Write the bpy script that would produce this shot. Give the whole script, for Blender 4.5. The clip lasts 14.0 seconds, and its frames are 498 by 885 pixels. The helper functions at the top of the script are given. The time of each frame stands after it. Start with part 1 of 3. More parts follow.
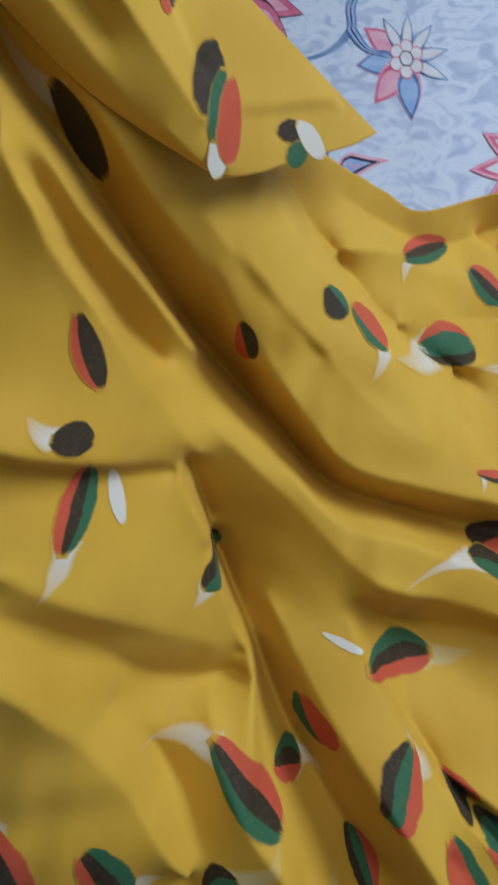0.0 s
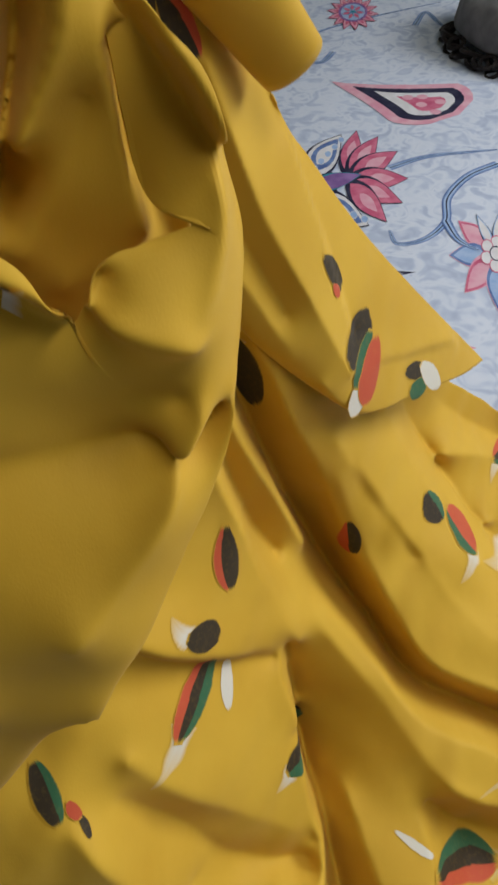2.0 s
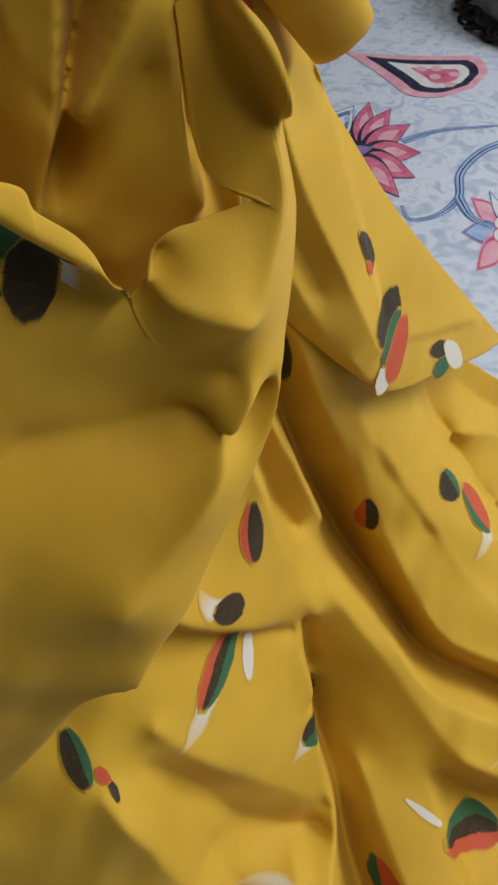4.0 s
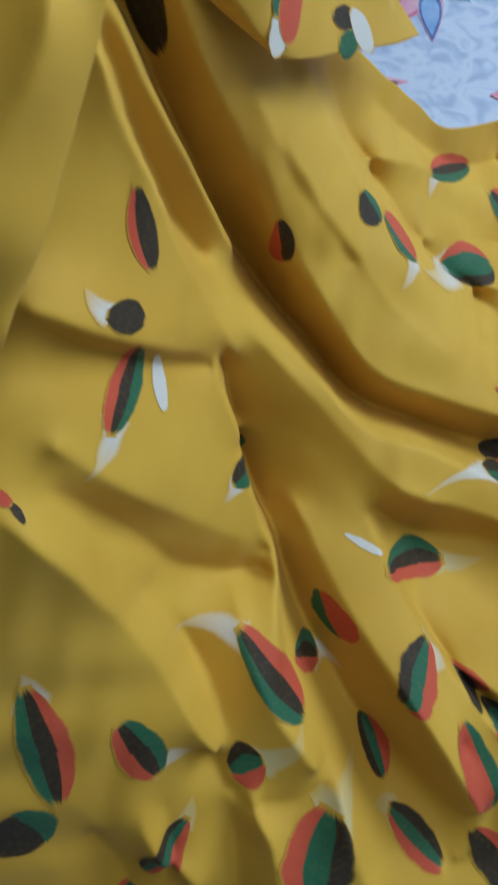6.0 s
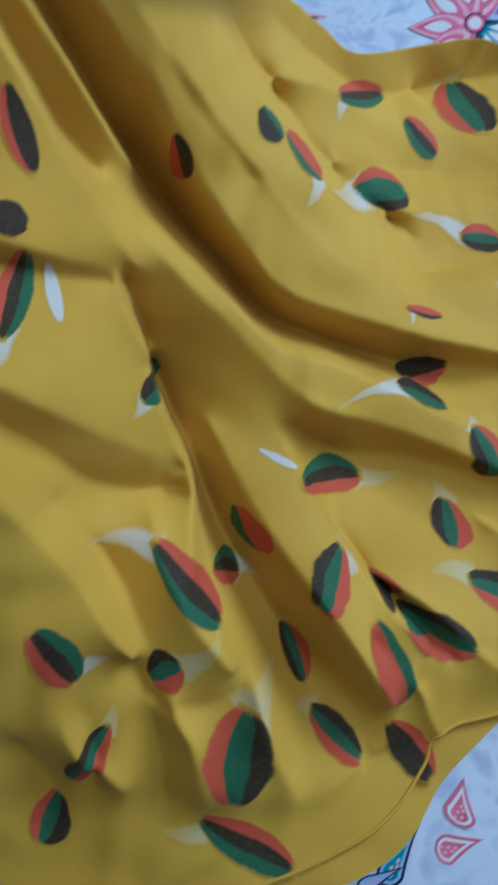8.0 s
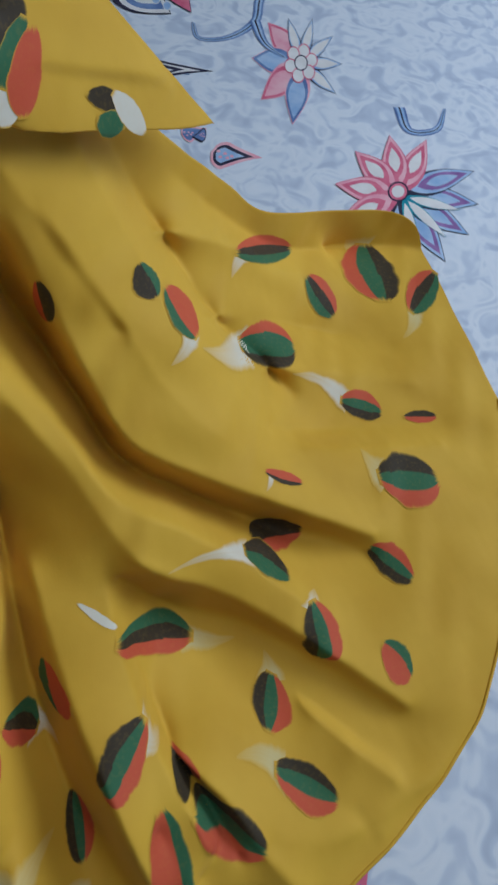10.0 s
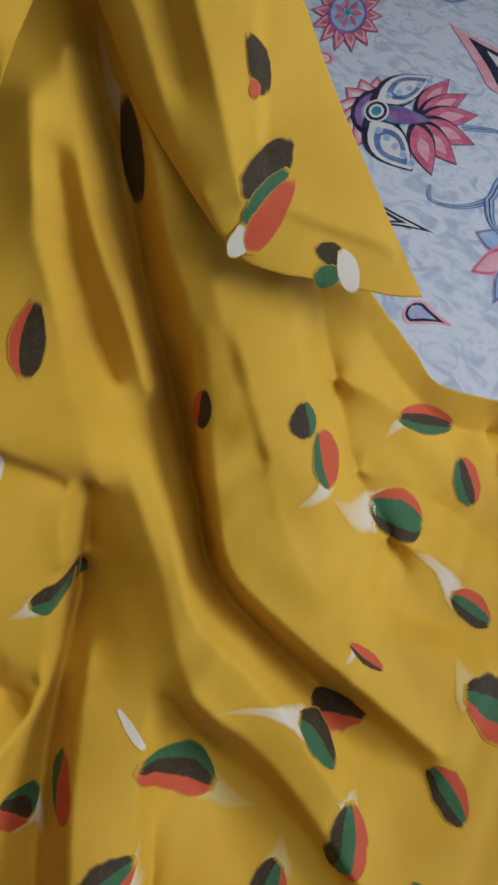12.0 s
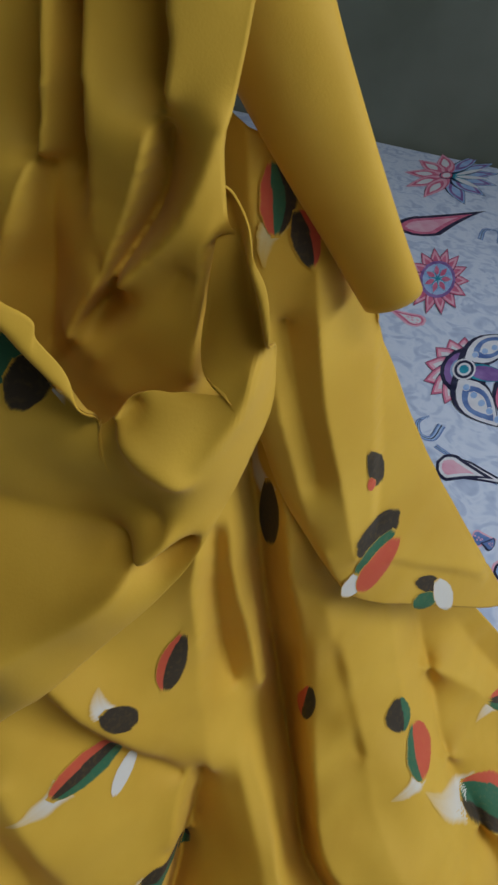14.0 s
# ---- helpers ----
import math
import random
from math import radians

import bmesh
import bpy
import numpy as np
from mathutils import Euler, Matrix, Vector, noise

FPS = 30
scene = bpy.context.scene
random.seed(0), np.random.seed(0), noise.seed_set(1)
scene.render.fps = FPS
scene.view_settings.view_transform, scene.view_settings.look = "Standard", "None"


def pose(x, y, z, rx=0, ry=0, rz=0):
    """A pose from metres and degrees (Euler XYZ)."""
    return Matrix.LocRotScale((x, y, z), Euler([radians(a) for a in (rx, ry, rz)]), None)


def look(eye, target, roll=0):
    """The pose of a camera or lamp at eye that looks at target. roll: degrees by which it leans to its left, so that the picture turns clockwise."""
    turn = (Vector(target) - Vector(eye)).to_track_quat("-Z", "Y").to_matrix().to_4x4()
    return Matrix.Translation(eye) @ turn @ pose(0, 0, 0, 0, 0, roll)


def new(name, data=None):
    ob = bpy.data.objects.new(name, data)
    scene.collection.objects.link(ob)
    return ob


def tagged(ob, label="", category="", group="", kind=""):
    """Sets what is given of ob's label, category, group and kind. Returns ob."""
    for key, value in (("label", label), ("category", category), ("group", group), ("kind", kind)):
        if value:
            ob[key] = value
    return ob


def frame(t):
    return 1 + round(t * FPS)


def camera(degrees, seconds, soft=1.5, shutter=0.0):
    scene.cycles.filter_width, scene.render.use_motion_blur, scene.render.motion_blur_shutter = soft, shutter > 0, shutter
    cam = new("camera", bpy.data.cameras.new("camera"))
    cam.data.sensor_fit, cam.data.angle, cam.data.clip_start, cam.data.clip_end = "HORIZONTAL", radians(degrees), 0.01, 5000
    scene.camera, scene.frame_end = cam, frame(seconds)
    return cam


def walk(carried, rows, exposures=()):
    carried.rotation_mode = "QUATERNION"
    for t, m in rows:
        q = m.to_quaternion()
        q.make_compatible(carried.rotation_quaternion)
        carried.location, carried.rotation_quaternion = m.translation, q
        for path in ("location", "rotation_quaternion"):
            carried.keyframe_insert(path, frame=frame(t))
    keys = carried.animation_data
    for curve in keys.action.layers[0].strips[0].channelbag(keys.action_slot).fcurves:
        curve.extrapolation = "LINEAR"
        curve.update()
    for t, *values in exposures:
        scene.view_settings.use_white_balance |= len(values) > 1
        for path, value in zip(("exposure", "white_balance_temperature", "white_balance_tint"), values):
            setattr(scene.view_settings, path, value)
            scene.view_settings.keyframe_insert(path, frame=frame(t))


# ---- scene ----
cam = camera(39.1, 14.0, soft=2.6, shutter=0.4)
PATH = [
    (0, (0.09, 0.046, 0.676), (0.313, 1.07, -1.027), -10.0),
    (0.5, (0.076, 0.055, 0.706), (0.267, 1.175, -0.94), -9.0),
    (1, (0.06, 0.064, 0.732), (0.274, 1.234, -0.876), -7.5),
    (1.5, (0.054, 0.077, 0.745), (0.233, 1.348, -0.789), -7.5),
    (2, (0.051, 0.089, 0.768), (0.247, 1.368, -0.758), -6.2),
    (2.2, (0.05, 0.095, 0.777), (0.248, 1.381, -0.742), -5.8),
    (4.3, (0.026, 0.093, 0.769), (0.222, 1.276, -0.832), -4.5),
    (4.5, (0.025, 0.085, 0.752), (0.236, 1.236, -0.869), -4.7),
    (5, (0.034, 0.064, 0.721), (0.267, 1.166, -0.931), -4.1),
    (5.5, (0.026, 0.049, 0.697), (0.312, 1.07, -0.999), -1.4),
    (6, (0.032, 0.026, 0.665), (0.276, 0.911, -1.112), -5.4),
    (6.5, (0.039, 0.004, 0.652), (0.268, 0.783, -1.175), -6.2),
    (7, (0.014, -0.002, 0.644), (0.214, 0.762, -1.193), -3.9),
    (7.5, (0.015, -0.022, 0.638), (0.231, 0.735, -1.2), -2.0),
    (8, (0.06, -0.038, 0.648), (0.358, 0.762, -1.161), -3.4),
    (8.5, (0.093, -0.014, 0.672), (0.533, 0.824, -1.09), 3.1),
    (9, (0.13, -0.012, 0.665), (0.521, 0.799, -1.121), 3.0),
    (9.2, (0.142, -0.005, 0.667), (0.568, 0.815, -1.107), 5.4),
    (11.3, (0.185, 0.043, 0.695), (0.575, 1.092, -0.962), 22.5),
    (11.5, (0.18, 0.054, 0.69), (0.469, 1.137, -0.966), 19.7),
    (12, (0.162, 0.057, 0.685), (0.376, 1.212, -0.934), 18.7),
    (12.5, (0.142, 0.052, 0.689), (0.323, 1.259, -0.895), 17.1),
    (13, (0.121, 0.066, 0.748), (0.118, 1.382, -0.759), 11.1),
    (13.5, (0.121, 0.074, 0.805), (0.018, 1.547, -0.544), 10.1),
    (14, (0.109, 0.078, 0.82), (0.0, 1.554, -0.525), 11.0),
]
EXPOSURES = [
    (0.0, 0.05, 5400, 9), (2.0, 0.22, 6300, 10), (4.4, 0.18, 6300, 10), (5.5, 0.12, 5700, 8), (6.5, 0.08, 4500, 3), (7.6, 0.08, 4450, 3), (9.0, -0.25, 4800, 4),
    (9.4, -0.25, 4900, 4), (11.3, -0.05, 6500, 12), (12.5, -0.10, 5750, 10), (13.2, -0.15, 5700, 10), (14.0, -0.18, 5600, 10),
]
walk(cam, [(t, look(eye, target, roll)) for t, eye, target, roll in PATH], EXPOSURES)

# ---- light ----
world = bpy.data.worlds.new("world")
scene.world = world
world.use_nodes = True
wn = world.node_tree.nodes
sky = wn.new("ShaderNodeTexSky")
sky.sky_type, sky.sun_disc, sky.sun_elevation, sky.sun_rotation = "NISHITA", False, radians(40), radians(60)
world.node_tree.links.new(sky.outputs[0], wn["Background"].inputs[0])
wn["Background"].inputs[1].default_value = 0.12


def lamp(name, eye, target, w, h, energy, colour):
    data = bpy.data.lights.new(name, "AREA")
    data.shape, data.size, data.size_y, data.energy, data.color = "RECTANGLE", w, h, energy, colour
    ob = new(name, data)
    ob.matrix_world = look(eye, target)
    return ob


lamp("window_light", (2.45, 0.55, 1.45), (0.2, 0.3, 0.2), 1.5, 1.1, 36, (0.97, 0.98, 1.0))
# Unseen overhead fill, added to brighten the front-facing drape and bodice.
lamp("overhead_fill_light", (0.75, -0.15, 2.06), (0.2, 0.3, 0.2), 1.2, 0.3, 10, (1.0, 0.95, 0.86))


# ---- materials ----
def material(name, rough=0.6, spec=0.3):
    m = bpy.data.materials.new(name)
    m.use_nodes = True
    n, l = m.node_tree.nodes, m.node_tree.links
    b = n["Principled BSDF"]
    b.inputs["Roughness"].default_value = rough
    b.inputs["Specular IOR Level"].default_value = spec
    return m, n, l, b


def ramp(n, l, source, *stops):
    r = n.new("ShaderNodeValToRGB")
    e = r.color_ramp.elements
    while len(e) < len(stops):
        e.new(0.5)
    for k, (p, c) in zip(e, stops):
        k.position, k.color = p, (*c, 1)
    l.new(source, r.inputs[0])
    return r.outputs[0]


def noise_tex(n, l, scale, detail=4, coord="Object", stretch=None):
    c = n.new("ShaderNodeTexCoord")
    t = n.new("ShaderNodeTexNoise")
    t.inputs["Scale"].default_value, t.inputs["Detail"].default_value = scale, detail
    if stretch:
        m = n.new("ShaderNodeMapping")
        m.inputs["Scale"].default_value = stretch
        l.new(c.outputs[coord], m.inputs[0])
        l.new(m.outputs[0], t.inputs[0])
    else:
        l.new(c.outputs[coord], t.inputs[0])
    return t.outputs[0]


def weave_bump(n, l, b, strength=0.12, scale=900, crease=0.0):
    """Fine threads and, where crease is given, the soft crumple of worn cloth."""
    u = n.new("ShaderNodeBump")
    u.inputs["Strength"].default_value, u.inputs["Distance"].default_value = strength, 0.0006
    l.new(noise_tex(n, l, scale, 2, stretch=(1, 0.15, 1)), u.inputs["Height"])
    if crease:
        c = n.new("ShaderNodeBump")
        c.inputs["Strength"].default_value, c.inputs["Distance"].default_value = crease, 0.010
        l.new(noise_tex(n, l, 11, 3, stretch=(1.0, 0.55, 0.55)), c.inputs["Height"])
        l.new(c.outputs[0], u.inputs["Normal"])
    l.new(u.outputs[0], b.inputs["Normal"])


def cloth_material(name, a, b_, scale=9, rough=0.72, sheen=0.12, crease=0.0):
    m, n, l, b = material(name, rough, 0.15)
    l.new(ramp(n, l, noise_tex(n, l, scale), (0.35, a), (0.65, b_)), b.inputs["Base Color"])
    b.inputs["Sheen Weight"].default_value = sheen
    weave_bump(n, l, b, 0.12, 900, crease)
    return m


YELLOW_A, YELLOW_B = (0.62, 0.365, 0.030), (0.70, 0.43, 0.042)
YELLOW = cloth_material("yellow_satin_cotton", YELLOW_A, YELLOW_B, rough=0.6, sheen=0.06, crease=0.4)
INK = {"r": (0.56, 0.085, 0.042), "k": (0.026, 0.022, 0.018), "g": (0.025, 0.13, 0.065), "w": (0.72, 0.69, 0.60), "p": (0.66, 0.56, 0.27)}


def print_material():
    """The yellow cloth with dye on it: the mesh's ink attribute gives the dye's colour and how densely it covers."""
    m, n, l, b = material("printed_yellow_cotton", 0.6, 0.15)
    at = n.new("ShaderNodeAttribute")
    at.attribute_name = "ink"
    mix = n.new("ShaderNodeMix")
    mix.data_type = "RGBA"
    l.new(ramp(n, l, noise_tex(n, l, 9), (0.35, YELLOW_A), (0.65, YELLOW_B)), mix.inputs["A"])
    l.new(at.outputs["Color"], mix.inputs["B"])
    grain = n.new("ShaderNodeMath")
    grain.operation = "MULTIPLY"
    l.new(at.outputs["Alpha"], grain.inputs[0])
    l.new(ramp(n, l, noise_tex(n, l, 260, 3), (0.30, (0.95, 0.95, 0.95)), (0.50, (1, 1, 1))), grain.inputs[1])
    l.new(grain.outputs[0], mix.inputs["Factor"])
    l.new(mix.outputs["Result"], b.inputs["Base Color"])
    b.inputs["Sheen Weight"].default_value = 0.06
    weave_bump(n, l, b, 0.12, 900, 0.4)
    return m


PRINTED = print_material()


def mesh(name, verts, faces, mats, index=None, parent=None, smooth=True):
    me = bpy.data.meshes.new(name)
    me.from_pydata([tuple(v) for v in verts], [], faces)
    for m in mats:
        me.materials.append(m)
    if index is not None:
        me.polygons.foreach_set("material_index", index)
    me.polygons.foreach_set("use_smooth", [smooth] * len(me.polygons))
    ob = new(name, me)
    ob.parent = parent
    return ob


def grid_faces(nu, nv):
    return [(j * nu + i, j * nu + i + 1, (j + 1) * nu + i + 1, (j + 1) * nu + i) for j in range(nv - 1) for i in range(nu - 1)]


def curve(pts, n):
    """n points along a smooth line through pts."""
    p = [np.array(q, float) for q in pts]
    ext = [2 * p[0] - p[1]] + p + [2 * p[-1] - p[-2]]
    out = []
    for s in np.linspace(0, len(p) - 1, n):
        k = min(int(s), len(p) - 2)
        t = s - k
        a, b, c, d = ext[k : k + 4]
        out.append(0.5 * (2 * b + (c - a) * t + (2 * a - 5 * b + 4 * c - d) * t * t + (3 * b - a - 3 * c + d) * t**3))
    return np.array(out)


# ---- the cloth ----
def spline(pts, step):
    """Points every step along a smooth line through pts."""
    p = np.array(pts, float)
    ext = np.vstack([2 * p[0] - p[1], p, 2 * p[-1] - p[-2]])
    out = []
    for k in range(len(p) - 1):
        a, b, c, d = ext[k : k + 4]
        n = max(2, int(np.linalg.norm((c - b)[:2]) / step) + 1)
        t = np.linspace(0, 1, n, endpoint=False)[:, None]
        out.append(0.5 * (2 * b + (c - a) * t + (2 * a - 5 * b + 4 * c - d) * t * t + (3 * b - a - 3 * c + d) * t**3))
    out.append(p[-1:])
    return np.vstack(out)


class Cloth:
    """A hanging or lying sheet of cloth: place = u*eu + v*ev + w(u, v)*en. Its crests and valleys are
    given as lines of (u, v, w); between them the cloth is stretched taut, then softened a little."""

    def __init__(self, eu, ev, en, low, high, step, soft=3, crumple=0.0012):
        self.eu, self.ev, self.en = (np.array(a, float) for a in (eu, ev, en))
        self.low, self.step, self.soft, self.crumple = np.array(low, float), step, soft, crumple
        self.n = 8 * np.ceil((np.array(high) - np.array(low)) / step / 8).astype(int) + 1
        self.marks, self.grid = [], None

    def line(self, *pts):
        self.marks.append(spline(pts, self.step * 0.6))

    def settle(self):
        pts = np.vstack(self.marks)
        w = None
        for k in (8, 4, 2, 1):
            n = (self.n - 1) // k + 1
            ij = np.rint((pts[:, :2] - self.low) / (self.step * k)).astype(int)
            ok = (ij >= 0).all(1) & (ij < n).all(1)
            total, count = np.zeros(n), np.zeros(n)
            np.add.at(total, tuple(ij[ok].T), pts[ok, 2])
            np.add.at(count, tuple(ij[ok].T), 1)
            held = count > 0
            goal = total / np.maximum(count, 1)
            if w is None:
                w = np.full(n, pts[:, 2].mean())
            else:
                big = np.repeat(np.repeat(w, 2, 0), 2, 1)[: n[0], : n[1]]
                w = big
            for _ in range(900 if k == 8 else 260 if k > 1 else 120):
                w = np.where(held, goal, w)
                q = np.pad(w, 1, mode="edge")
                w = 0.25 * (q[2:, 1:-1] + q[:-2, 1:-1] + q[1:-1, 2:] + q[1:-1, :-2])
            w = np.where(held, goal, w)
        for _ in range(self.soft):
            q = np.pad(w, 1, mode="edge")
            w = 0.5 * w + 0.125 * (q[2:, 1:-1] + q[:-2, 1:-1] + q[1:-1, 2:] + q[1:-1, :-2])
        self.grid = w

    def height(self, u, v):
        if self.grid is None:
            self.settle()
        u, v = np.asarray(u, float), np.asarray(v, float)
        g, top = self.grid, self.n - 1.001
        a = np.clip((u - self.low[0]) / self.step, 0, top[0])
        b = np.clip((v - self.low[1]) / self.step, 0, top[1])
        i, j = a.astype(int), b.astype(int)
        s, t = a - i, b - j
        w = (g[i, j] * (1 - s) + g[i + 1, j] * s) * (1 - t) + (g[i, j + 1] * (1 - s) + g[i + 1, j + 1] * s) * t
        w = w + self.crumple * (np.sin(63 * u + 41 * v + 2 * np.sin(29 * v)) + np.sin(97 * v - 38 * u + 2.5 * np.sin(44 * u)))
        if self.en[2] > 0.1:  # rests on the bed
            z = v * self.ev[2] + w * self.en[2]
            gap = (z - 0.007) / 0.006
            z2 = 0.007 + 0.006 * np.where(gap > 30, gap, np.log1p(np.exp(np.minimum(gap, 30))))
            w = w + (z2 - z) / self.en[2]
        return w

    def at(self, u, v, lift=0.0):
        u, v = np.asarray(u, float), np.asarray(v, float)
        w = self.height(u, v) + lift
        return u[..., None] * self.eu + v[..., None] * self.ev + w[..., None] * self.en


R2 = math.sqrt(0.5)
skirt = Cloth((1, 0, 0), (0, R2, R2), (0, -R2, R2), (-0.26, -0.1), (0.82, 0.70), 0.0022, 5)
# crests and valleys from the waist to the hem
skirt.line((0.227, 0.562, -0.098), (0.243, 0.524, -0.129), (0.269, 0.466, -0.151), (0.293, 0.408, -0.15), (0.329, 0.364, -0.177), (0.379, 0.303, -0.203))
skirt.line((0.259, 0.568, -0.151), (0.287, 0.52, -0.207), (0.316, 0.463, -0.226), (0.345, 0.406, -0.236), (0.394, 0.349, -0.269), (0.43, 0.3, -0.259))
skirt.line((0.169, 0.52, -0.073), (0.186, 0.457, -0.113), (0.204, 0.379, -0.12), (0.228, 0.321, -0.113), (0.29, 0.273, -0.12), (0.367, 0.221, -0.137), (0.456, 0.169, -0.13))
skirt.line((0.189, 0.524, -0.081), (0.227, 0.45, -0.122), (0.268, 0.36, -0.129), (0.311, 0.304, -0.139), (0.386, 0.242, -0.166))
skirt.line((0.158, 0.506, -0.103), (0.174, 0.437, -0.174), (0.194, 0.355, -0.19), (0.222, 0.291, -0.176), (0.277, 0.244, -0.177), (0.355, 0.187, -0.184), (0.447, 0.147, -0.144))
skirt.line((0.112, 0.448, -0.087), (0.136, 0.385, -0.102), (0.171, 0.315, -0.108), (0.198, 0.253, -0.086), (0.221, 0.219, -0.073), (0.276, 0.176, -0.092), (0.33, 0.132, -0.079), (0.378, 0.091, -0.048), (0.424, 0.048, -0.018))
skirt.line((0.139, 0.404, -0.113), (0.173, 0.346, -0.118), (0.205, 0.281, -0.102), (0.252, 0.246, -0.096), (0.31, 0.191, -0.107), (0.369, 0.129, -0.084))
skirt.line((0.104, 0.38, -0.114), (0.1, 0.322, -0.154), (0.1, 0.264, -0.178), (0.104, 0.222, -0.141))
skirt.line((0.194, 0.208, -0.105), (0.227, 0.162, -0.13), (0.28, 0.115, -0.143), (0.334, 0.07, -0.116), (0.381, 0.031, -0.073), (0.417, 0.014, -0.026))
skirt.line((0.125, 0.238, -0.093), (0.131, 0.175, -0.054), (0.142, 0.122, -0.003), (0.156, 0.077, 0.038), (0.172, 0.004, 0.059))
skirt.line((0.181, 0.203, -0.082), (0.184, 0.156, -0.055), (0.192, 0.111, -0.02), (0.205, 0.069, 0.013), (0.221, 0.024, 0.04))
skirt.line((0.195, 0.166, -0.085), (0.198, 0.119, -0.067), (0.208, 0.077, -0.041), (0.223, 0.041, -0.011), (0.239, 0.007, 0.024))
skirt.line((0.104, 0.229, -0.124), (0.103, 0.152, -0.109), (0.112, 0.089, -0.062), (0.127, 0.019, -0.027), (0.146, -0.056, 0.002), (0.155, -0.072, 0.051))
skirt.line((0.207, 0.08, -0.007), (0.237, 0.049, 0.017), (0.264, -0.001, 0.046), (0.286, -0.039, 0.06))
skirt.line((0.179, 0.051, 0.022), (0.198, 0.007, 0.047), (0.201, -0.039, 0.059))
skirt.line((0.383, 0.285, -0.208), (0.446, 0.257, -0.239), (0.52, 0.249, -0.255), (0.603, 0.239, -0.233))
skirt.line((0.418, 0.256, -0.198), (0.473, 0.242, -0.203), (0.526, 0.232, -0.199), (0.582, 0.222, -0.197))
skirt.line((0.295, 0.493, -0.185), (0.362, 0.474, -0.239), (0.446, 0.436, -0.316), (0.551, 0.402, -0.365))
skirt.line((0.323, 0.409, -0.191), (0.405, 0.389, -0.279), (0.508, 0.351, -0.335), (0.584, 0.322, -0.313))
skirt.line((0.316, 0.385, -0.172), (0.401, 0.339, -0.233), (0.498, 0.308, -0.274), (0.59, 0.281, -0.26))
skirt.line((0.331, 0.068, -0.049), (0.36, 0.041, -0.016), (0.393, 0.007, 0.015))
skirt.line((0.267, 0.065, -0.029), (0.317, 0.022, -0.01), (0.364, -0.023, 0.032))
skirt.line((0.091, 0.382, -0.068), (0.094, 0.349, -0.069), (0.099, 0.319, -0.08), (0.094, 0.277, -0.081), (0.094, 0.214, -0.079), (0.086, 0.187, -0.062), (0.071, 0.165, -0.031), (0.066, 0.146, -0.019))
skirt.line((-0.01, 0.467, 0.059), (0.009, 0.45, 0.049), (0.032, 0.431, 0.023), (0.06, 0.411, -0.019), (0.091, 0.392, -0.069))
skirt.line((-0.014, 0.46, 0.05), (0.005, 0.442, 0.029), (0.028, 0.421, 0.0), (0.059, 0.399, -0.044), (0.089, 0.38, -0.081))
skirt.line((-0.024, 0.39, 0.056), (0.004, 0.337, 0.015), (0.046, 0.269, -0.047), (0.091, 0.211, -0.09))
skirt.line((-0.036, 0.362, 0.038), (-0.008, 0.299, -0.019), (0.019, 0.237, -0.063), (0.056, 0.205, -0.085), (0.083, 0.194, -0.094))
skirt.line((-0.062, 0.363, 0.071), (-0.047, 0.332, 0.068), (-0.033, 0.278, 0.039), (-0.019, 0.215, 0.012), (-0.011, 0.167, 0.018), (-0.003, 0.119, 0.026))
skirt.line((-0.012, 0.251, -0.022), (0.001, 0.193, -0.044), (0.008, 0.154, -0.03), (0.008, 0.119, 0.0))
skirt.line((0.051, 0.197, -0.048), (0.044, 0.164, -0.014), (0.049, 0.126, 0.013), (0.065, 0.081, 0.03))
skirt.line((-0.012, 0.122, -0.001), (-0.004, 0.09, -0.003), (-0.001, 0.079, 0.01))
skirt.line((-0.001, 0.09, 0.016), (-0.012, 0.044, 0.019), (-0.023, 0.002, 0.033))
skirt.line((0.01, 0.074, 0.037), (0.012, 0.047, 0.052), (0.006, -0.002, 0.056))
skirt.line((0.071, 0.062, 0.025), (0.033, 0.06, 0.022), (0.006, 0.073, 0.021))
skirt.line((0.075, 0.058, 0.037), (0.069, 0.019, 0.055), (0.073, -0.035, 0.06))
skirt.line((-0.107, 0.095, 0.013), (-0.099, 0.039, 0.008), (-0.116, 0.02, 0.014))
skirt.line((-0.065, 0.112, 0.024), (-0.069, 0.08, 0.037), (-0.049, 0.033, 0.042))
skirt.line((-0.05, 0.097, 0.016), (-0.061, 0.052, 0.019), (-0.083, 0.015, 0.026))
skirt.line((-0.113, 0.193, 0.036), (-0.107, 0.138, 0.03), (-0.099, 0.102, 0.025))
skirt.line((0.063, 0.615, 0.061), (0.07, 0.585, 0.06), (0.074, 0.543, 0.034), (0.083, 0.512, 0.005), (0.089, 0.466, -0.032), (0.104, 0.411, -0.063), (0.112, 0.382, -0.085))
skirt.line((0.072, 0.592, 0.025), (0.079, 0.541, -0.024), (0.091, 0.496, -0.076), (0.109, 0.461, -0.104))
skirt.line((0.073, 0.646, 0.051), (0.085, 0.599, 0.035), (0.096, 0.56, 0.006), (0.115, 0.518, -0.041), (0.138, 0.457, -0.108))
skirt.line((0.071, 0.674, 0.028), (0.093, 0.622, -0.02), (0.108, 0.577, -0.066), (0.126, 0.52, -0.126), (0.149, 0.462, -0.186), (0.18, 0.389, -0.206), (0.212, 0.329, -0.163))
skirt.line((0.08, 0.681, 0.046), (0.102, 0.648, 0.035), (0.121, 0.61, 0.018), (0.134, 0.569, -0.013), (0.155, 0.526, -0.065), (0.171, 0.464, -0.119), (0.203, 0.374, -0.133))
skirt.line((0.171, 0.545, -0.052), (0.199, 0.489, -0.105), (0.241, 0.415, -0.135))
